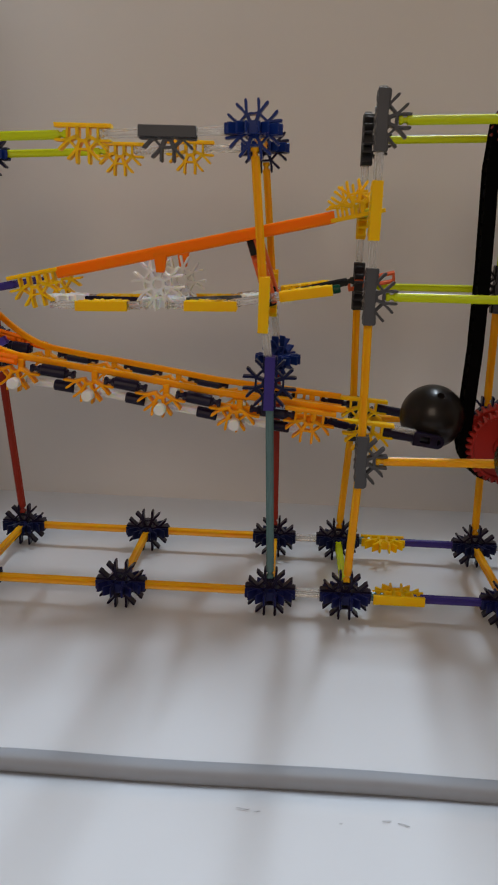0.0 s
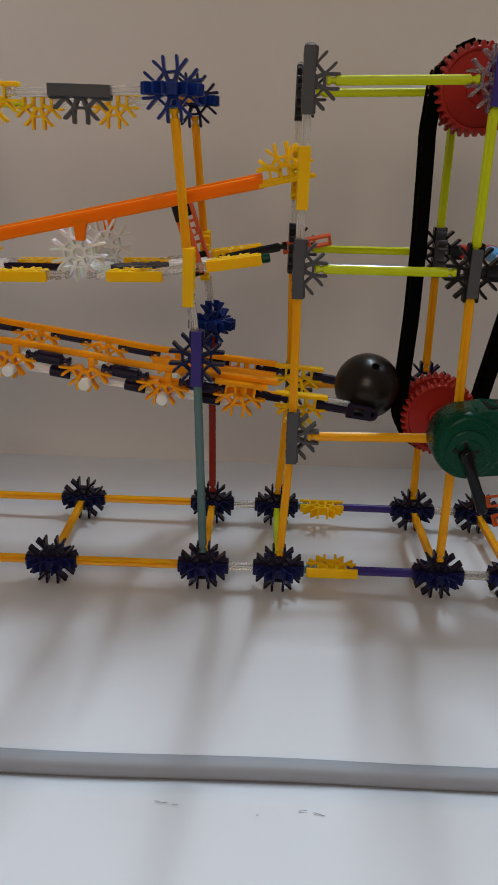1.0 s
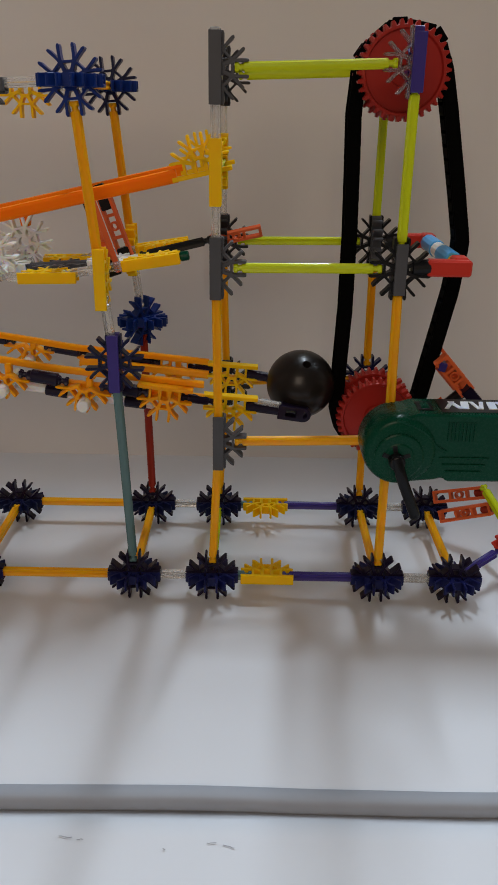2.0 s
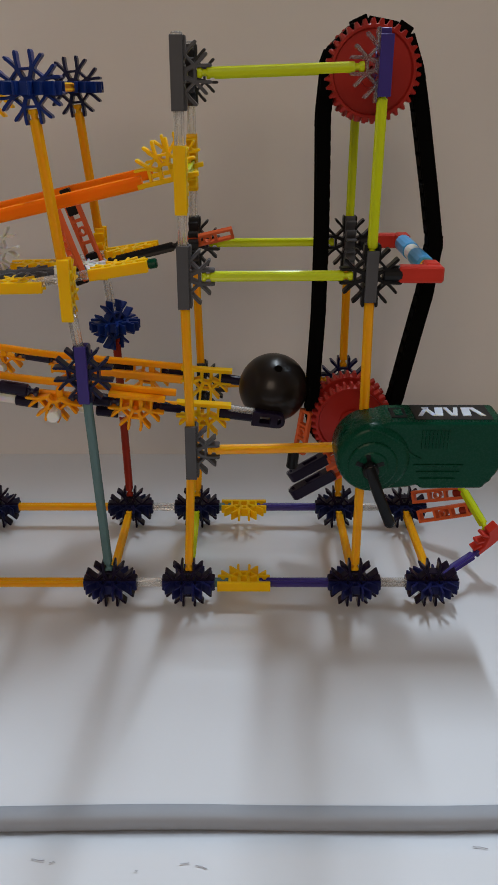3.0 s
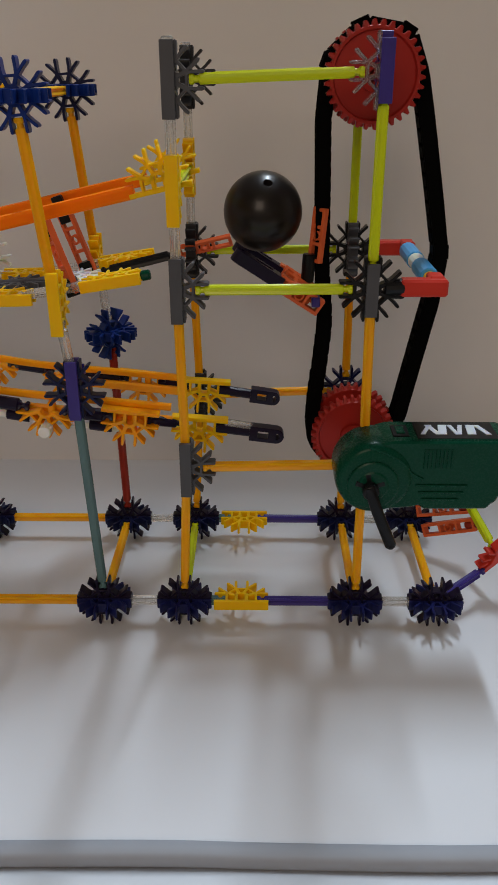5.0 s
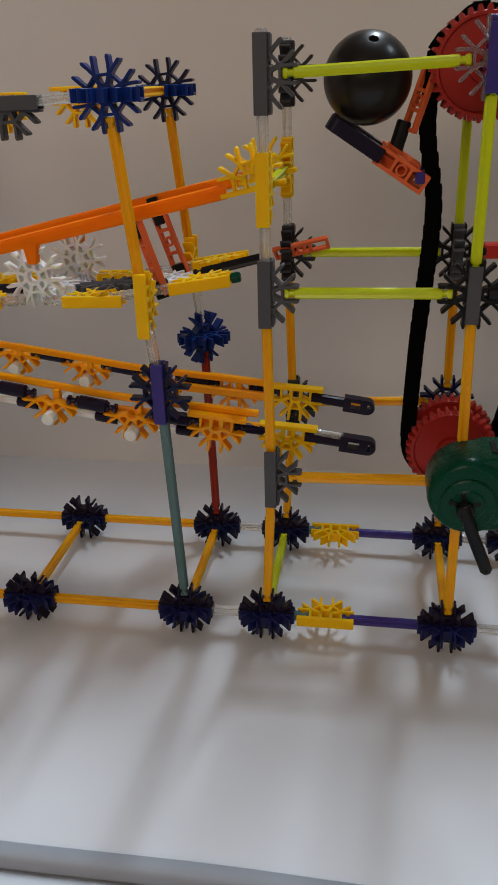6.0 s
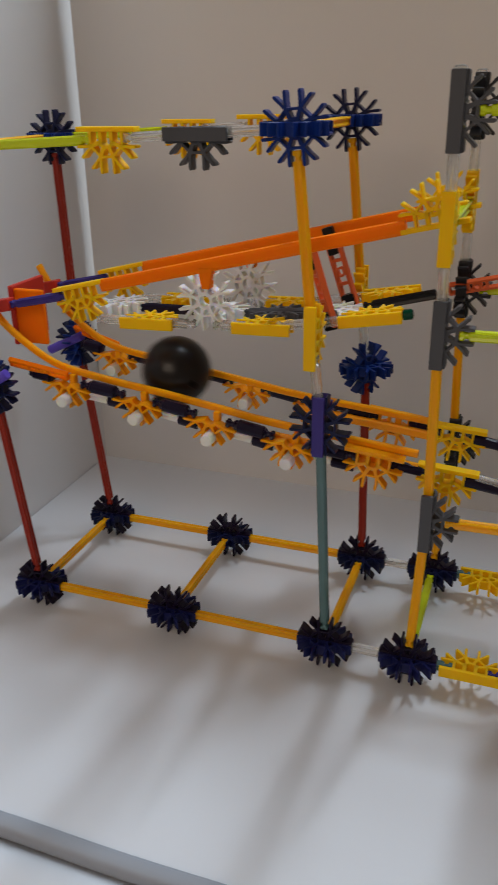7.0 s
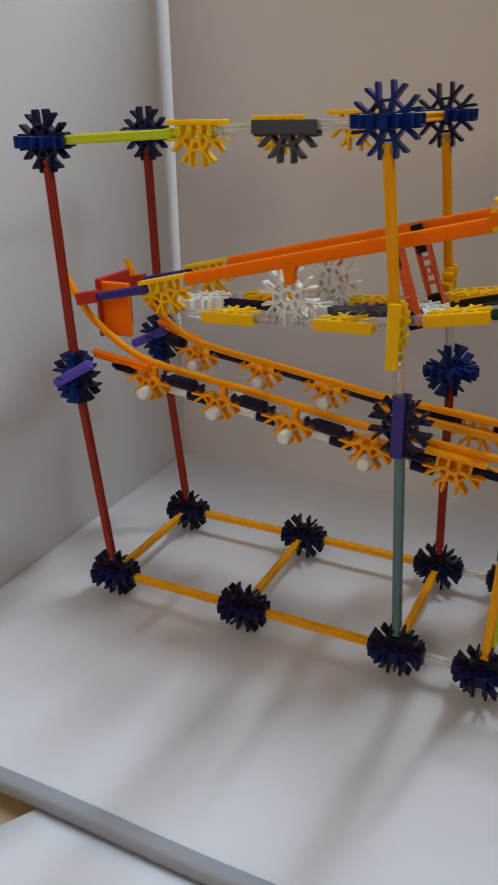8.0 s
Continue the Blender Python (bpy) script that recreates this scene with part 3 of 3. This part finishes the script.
def make_bracket():
    """A small red corner bracket with a smooth back and three teeth."""
    bm = bmesh.new()
    outline = [(0.0012, 0.0143), (0.0062, 0.0088), (0.0081, 0.0031), (0.0050, -0.0019), (-0.0069, -0.0125), (-0.0100, -0.0100), (-0.0040, -0.0040), (-0.0025, 0.0040), (-0.0045, 0.0090)]
    h = 0.0033
    add_rings(bm, [[(u, y, v) for u, v in outline] for y in (-h, h)])
    for u, v, a in ((-0.0062, 0.0060, 25), (-0.0085, 0.0005, -5), (-0.0100, -0.0045, -30)):
        c, sn = math.cos(radians(a)), math.sin(radians(a))
        quad = [(-0.0032, -0.0011), (0.0036, -0.0009), (0.0036, 0.0009), (-0.0032, 0.0012)]
        add_rings(bm, [[(u + p * c + q * sn, y, v - p * sn + q * c) for p, q in quad] for y in (-h, h)])
    part("bracket", bm, SCARLET, machine, "red corner bracket", pose(0.2640, 0.030, 0.0360, 12, 0, 20), bevel=0.0004)


make_bracket()
rod((0.2590, 0.028, 0.0280), (BX["F"], Y0, ZB), PURPLE, machine, "purple rod", 0.004)


# ---- gears, chain, motor ----
def gear_mesh(r=0.0272, teeth=34, thick=0.0075):
    bm = bmesh.new()
    n = teeth * 4
    rings = []

    def ring(rad, z, tooth=0.0):
        return [((rad + (tooth if i % 4 in (0, 1) else 0)) * math.cos(2 * math.pi * i / n), (rad + (tooth if i % 4 in (0, 1) else 0)) * math.sin(2 * math.pi * i / n), z) for i in range(n)]
    h = thick / 2
    prof = [(0.0034, -h, 0), (0.008, -h, 0), (0.0085, -h * 0.35, 0), (r * 0.80, -h * 0.35, 0), (r * 0.83, -h, 0), (r - 0.0032, -h, 0), (r - 0.0028, -h * 0.7, 0.0028), (r - 0.0028, h * 0.7, 0.0028), (r - 0.0032, h, 0),
            (r * 0.83, h, 0), (r * 0.80, h * 0.35, 0), (0.0085, h * 0.35, 0), (0.008, h, 0), (0.0034, h, 0), (0.0034, -h, 0)]
    add_rings(bm, [ring(*p) for p in prof], caps=False)
    return mesh_of("gear", bm, GEAR_RED)


GEAR_AT = {"upper": (0.1630, 0.3350), "lower": (0.1630, 0.1220)}
gear_me = gear_mesh()
gears = []
for k, (gx, gz) in GEAR_AT.items():
    put("gear_shaft", rod_mesh(0.118, RED), machine, pose(gx, YM, gz, 90, 0, 0), "dark shaft")
    for gy in (0.041, 0.063):
        g = put("gear", gear_me, machine, pose(gx, gy, gz, 90, 0, 0), "red toothed gear wheel")
        gears.append((g, gx, gy, gz))


def chain_line():
    """The closed loop of the chain in the x-z plane, upwards on the left."""
    pts = []
    (ux, uz), (lx, lz) = GEAR_AT["upper"], GEAR_AT["lower"]
    r = 0.0258
    for k in range(19):
        a = math.radians(-20 - 160 * k / 18)
        pts.append((lx + r * math.cos(a), lz + r * math.sin(a)))
    pts += [(0.1380, 0.150), (0.1395, 0.190), (0.1395, 0.240), (0.1385, 0.280), (0.1375, 0.312)]
    for a, r in ((160, 0.0258), (104, 0.0262), (49, 0.0280), (4, 0.0262)):
        pts.append((ux + 0.0012 + r * math.cos(radians(a)), uz + r * math.sin(radians(a))))
    pts += [(0.1955, 0.315), (0.2050, 0.270), (0.2115, 0.237), (0.2085, 0.205), (0.2010, 0.165), (0.1945, 0.130)]
    return pts


LOOP = chain_line()
cum = [0.0]
for p, q in zip(LOOP, LOOP[1:] + LOOP[:1]):
    cum.append(cum[-1] + math.hypot(q[0] - p[0], q[1] - p[1]))
LENGTH = cum[-1]
SPEED = 0.0700


def on_loop(s):
    s %= LENGTH
    i = max(k for k in range(len(LOOP)) if cum[k] <= s)
    p, q = LOOP[i], LOOP[(i + 1) % len(LOOP)]
    f = (s - cum[i]) / (cum[i + 1] - cum[i])
    return Vector((p[0] + (q[0] - p[0]) * f, p[1] + (q[1] - p[1]) * f))


def loop_pose(s, y, ahead=0.0):
    """Chain frame: z along the way, x outwards from the loop."""
    p = on_loop(s)
    d = (on_loop(s + 0.006 + ahead) - on_loop(s - 0.006 + ahead * 0.2)).normalized()
    z = Vector((d.x, 0, d.y))
    x = Vector((-d.y, 0, d.x))
    yv = z.cross(x)
    m = Matrix((x, yv, z)).transposed().to_4x4()
    return Matrix.Translation((p.x, y, p.y)) @ m


def chain_link_mesh(pitch):
    bm = bmesh.new()
    h = pitch / 2
    add_box(bm, -0.0042, 0.0042, -0.0085, -0.0060, -h * 1.06, h * 1.06)
    add_box(bm, -0.0042, 0.0042, 0.0060, 0.0085, -h * 1.06, h * 1.06)
    add_box(bm, -0.0046, 0.0030, -0.0060, 0.0060, -h * 0.92, h * 0.55)
    return mesh_of("chain_link", bm, RUBBER, 0.0004)


chain = put("chain", None, machine)
tagged(chain, "black plastic link chain")
LINKS = 72
PITCH = LENGTH / LINKS
link_me = chain_link_mesh(PITCH)
links = []
for k in range(LINKS):
    links.append((put("chain_link", link_me, chain), k * PITCH))

# the lifting flight: a scoop of two prongs and a backrest, riding on the chain
best = min(range(2000), key=lambda i: (on_loop(LENGTH * i / 2000) - Vector((0.1400, 0.243))).length)
FLIGHT_S = LENGTH * best / 2000 - 5.5 * SPEED
scoop = put("scoop", None, machine)
tagged(scoop, "salmon and dark violet lifting scoop")
backrest = put("backrest", None, machine)
tagged(backrest, "salmon backrest link")


def make_flight():
    for y in (-0.0135, 0.0135):
        a, b, c = Vector((0.001, y, -0.001)), Vector((0.027, y, 0.0160)), Vector((0.053, y, 0.0330))
        ladder(a, b, SALMON, scoop, (0, 1, 0), "salmon link")
        clip(b - (b - a) * 0.1, c, DARK, scoop, "dark violet scoop tip", (-0.54, 0, 0.84))
        box_part("scoop_pin", (0.005, 0.009, 0.006), pose(0.004, y, 0.0035), PURPLE, scoop, "purple pin")
    ladder((0.006, -0.006, 0.004), (0.024, -0.006, 0.016), SALMON, scoop, (0, 0.6, 1), "salmon cross link")
    ladder((0.006, 0.006, 0.004), (0.024, 0.006, 0.016), SALMON, scoop, (0, 0.6, 1), "salmon cross link")
    ladder((0.0010, 0, -0.006), (0.0045, 0, -0.038), SALMON, backrest, (0.75, 0.66, 0), "salmon link", "link", 0.0100, 0.0036)
    tube_part("backrest_foot", (0.0079, 0, -0.033), (0.0092, 0, -0.050), 0.0040, BLACK, backrest, "black foot")


make_flight()


def make_motor():
    motor = put("motor", None, machine, pose(0, 0, 0))
    tagged(motor, "dark green battery motor with a black switch lever")
    y0, y1 = -0.0265, 0.0030
    cx, cz, r = 0.1682, 0.1250, 0.0226
    outline = [(0.1700, 0.1465), (0.1735, 0.1475), (0.1765, 0.1485), (0.2430, 0.1485), (0.2448, 0.1460), (0.2446, 0.1190), (0.2430, 0.1175), (0.2425, 0.1145),
               (0.2405, 0.1130), (0.2395, 0.1095), (0.2370, 0.1085), (0.2350, 0.1052), (0.1980, 0.1048), (0.1955, 0.1075), (0.1900, 0.1060), (0.1700, 0.1040)]
    bm = bmesh.new()
    add_rings(bm, [[(x, y, z) for x, z in outline] for y in (y0, y1)])
    part("motor_body", bm, MOTOR, motor, bevel=0.0014)
    bm = bmesh.new()
    add_rings(bm, [[(cx + q * math.cos(2 * math.pi * k / 40), y, cz + q * math.sin(2 * math.pi * k / 40)) for k in range(40)]
                   for q, y in ((r * 0.80, y0 - 0.0020), (r * 0.90, y0 - 0.0014), (r * 0.97, y0 + 0.0010), (r, y0 + 0.0045), (r, -0.001), (r * 0.9, 0.002))])
    part("motor_head", bm, MOTOR, motor, smooth=True)
    for rr, dep in ((0.0150, 0.0028), (0.0092, 0.0034)):
        bm = bmesh.new()
        add_rings(bm, [[(cx - 0.001 + q * math.cos(2 * math.pi * k / 28), y, cz - 0.003 + q * math.sin(2 * math.pi * k / 28)) for k in range(28)] for q, y in ((rr, y0 + 0.001), (rr, y0 - dep), (rr - 0.001, y0 - dep - 0.0006))])
        part("motor_boss", bm, MOTOR, motor)
    bm = bmesh.new()
    sweep(bm, smooth_line([(0.1640, y0 - 0.0012, 0.1455), (0.1735, y0 - 0.0016, 0.1420), (0.1830, y0 - 0.0014, 0.1365), (0.1890, y0 - 0.0004, 0.1290), (0.1960, y0 - 0.0002, 0.1250)]), 0.0008, 0.0008)
    part("motor_seam", bm, MOTOR, motor, "raised curved seam")
    # raised black blocks give the hub's cavity its darkness by colour
    for k, a in enumerate((100, 160, 20)):
        box_part("hub_dark_block", (0.0052, 0.0012, 0.0030), pose(0.1655 + 0.0062 * math.cos(radians(a)), y0 - 0.0036, 0.1210 + 0.0062 * math.sin(radians(a)), 0, -a, 0), BLACK, motor, "black block for the dark of a hub groove", 0.0003)
    for k in range(3):
        box_part("motor_rib", (0.030 - 0.004 * k, 0.0014, 0.0012), pose(0.207, y0 - 0.0002, 0.121 - 0.0045 * k), MOTOR, motor, bevel=0.0003)
    for k in range(8):
        box_part("motor_groove", (0.0010, 0.0012, 0.012), pose(0.196 + 0.0022 * k, y0 - 0.0002, 0.138), MOTOR, motor, bevel=0.0002)
    for k in range(28):
        box_part("motor_bead", (0.0011, 0.0012, 0.0009), pose(0.1885 + 0.0019 * k, y0 + 0.0026, 0.1488), MOTOR, motor, bevel=0.0002)
    box_part("switch", (0.0095, 0.0150, 0.0012), pose(0.1830, -0.0120, 0.1486), BLACK, motor, "black recessed switch", 0.0003)
    box_part("switch_knob", (0.0050, 0.0090, 0.0016), pose(0.1830, -0.0120, 0.1490), MOTOR, motor, bevel=0.0003)
    plate = box_part("sticker", (0.046, 0.0230, 0.0006), pose(0.2150, -0.0110, 0.1487), BLACK, motor, "black sticker", 0.0001)
    # plain white printed blocks
    for x, wd, lean in ((-0.0165, 0.0026, 0.0030), (-0.0128, 0.0030, -0.0022), (-0.0072, 0.0048, 0.0010), (-0.0010, 0.0024, -0.0012), (0.0028, 0.0026, 0.0014), (0.0092, 0.0050, 0.0006), (0.0158, 0.0030, -0.0024)):
        bm = bmesh.new()
        add_rings(bm, [[(x + u + v * lean, v * 0.0064, z) for u, v in ((-wd / 2, -1), (wd / 2, -1), (wd / 2, 1), (-wd / 2, 1))] for z in (0.0003, 0.0008)])
        part("sticker_shape", bm, WHITE, motor, "white printed shape", plate.matrix_basis.copy())
    lx, lz = 0.1655, 0.1205
    lever = tube_part("lever_hub", (lx, y0 - 0.003, lz), (lx, y0 - 0.0095, lz), 0.0048, BLACK, motor, "black lever hub", 20)
    bm = bmesh.new()
    sweep(bm, smooth_line([(lx - 0.001, y0 - 0.007, lz + 0.004), (lx + 0.0035, y0 - 0.0085, lz - 0.010), (lx + 0.010, y0 - 0.008, lz - 0.026), (lx + 0.0140, y0 - 0.006, lz - 0.0360)]), 0.0028, 0.0034, 12)
    bmesh.ops.create_uvsphere(bm, u_segments=12, v_segments=8, radius=0.0032, matrix=Matrix.Translation((lx + 0.0140, y0 - 0.006, lz - 0.0360)))
    part("lever", bm, GLOSS, motor, "glossy black switch lever", smooth=True)
    return motor


make_motor()


# ---- ball ----
def make_ball():
    bm = bmesh.new()
    r, hole = 0.0233, 0.0027
    a0 = math.asin(hole / r)
    rings = [circle(0.0004, r - 0.010, 40), circle(hole, r - 0.010, 40), circle(hole, r * math.cos(a0) - 0.0002, 40), circle(hole * 1.02, r * math.cos(a0 * 1.02), 40)]
    for k in range(36):
        a = a0 * 1.06 + (math.pi - a0 * 1.06 - 0.03) * k / 35
        rings.append(circle(r * math.sin(a), r * math.cos(a), 40))
    add_rings(bm, rings)
    aim = Vector((0.12, -0.62, 0.80)).to_track_quat("Z", "Y").to_matrix().to_4x4()
    bm.transform(aim)
    ob = new("ball", mesh_of("ball", bm, BALL, smooth=True))
    return tagged(ob, "dark brown plastic ball with a small round hole", "ball")


ball = make_ball()
BALL_ROWS = [(0, .112, .1405), (3.2, .110, .1420), (3.4, .101, .149), (3.5, .100, .153), (3.6, .103, .168), (3.8, .106, .182), (4.0, .105, .194), (4.2, .105, .208),
             (5.3, .103, .281), (5.5, .107, .294), (5.7, .107, .311), (5.9, .107, .324), (6.0, .105, .331), (6.1, .099, .339), (6.2, .092, .344), (6.3, .056, .328), (6.4, .018, .299),
             (6.5, -.038, .244), (6.6, -.095, .245), (6.7, -.152, .239), (6.8, -.206, .197), (6.9, -.183, .183), (7.0, -.120, .174), (7.1, -.067, .168), (7.2, -.022, .162), (7.3, .033, .160), (7.5, .095, .147), (7.7, .112, .1405), (8.0, .112, .1405)]


def swayed(t, m, begin=2.7):
    """The chain is pulled outwards on its rising side as the scoop takes up the ball."""
    p = m.translation
    pull = max(0.0, min((t - begin) / (3.6 - begin), (4.5 - t) / 0.9)) * (1 if p.x < 0.150 else 0) * max(0.0, min(1.0, (0.30 - p.z) / 0.10))
    return Matrix.Translation((-0.0075 * pull, 0, 0)) @ m


def pressed(t, s, m):
    """The loaded scoop presses the chain inwards just below its foot."""
    behind = (FLIGHT_S + SPEED * t - s + LENGTH / 2) % LENGTH - LENGTH / 2
    load = max(0.0, min(1.0, (t - 4.6) / 0.6, (6.7 - t) / 0.3))
    rise = max(0.0, min(1.0, (behind + 0.030) / 0.045))
    push = 0.0050 * load * rise * rise * (3 - 2 * rise) * max(0.0, min(1.0, 1 - (behind - 0.02) / 0.07))
    return Matrix.Translation((push * max(0.0, min(1.0, (m.translation.z - 0.13) / 0.03, (0.158 - m.translation.x) / 0.012)), 0, 0)) @ m


def motions():
    rolled, last = 0.0, BALL_ROWS[0][1]
    rows = []
    for t, x, z in BALL_ROWS:
        if 6.1 < t < 7.6:
            rolled += max(-80, min(80, math.degrees(0.5 * (x - last) / 0.0233)))
        last = x
        rows.append((t, pose(x, YM, z - 0.0008) @ pose(0, 0, 0, 0, rolled, 0)))
    walk(ball, rows)
    times = [k * 0.2 for k in range(41)]
    for ob, s in links:
        walk(ob, [(t, pressed(t, s + SPEED * t, swayed(t, loop_pose(s + SPEED * t, 0.060), 3.1))) for t in times])
    walk(scoop, [(t, swayed(t, loop_pose(FLIGHT_S + SPEED * t, YM, 0.041))) for t in times])
    walk(backrest, [(t, swayed(t, loop_pose(FLIGHT_S + 0.062 + SPEED * t, YM))) for t in times])
    for g, gx, gy, gz in gears:
        walk(g, [(t, pose(gx, gy, gz, 90, 0, 0) @ pose(0, 0, 0, 0, 0, -math.degrees(SPEED / 0.0262 * t))) for t in [0.25 * k for k in range(33)]])


motions()
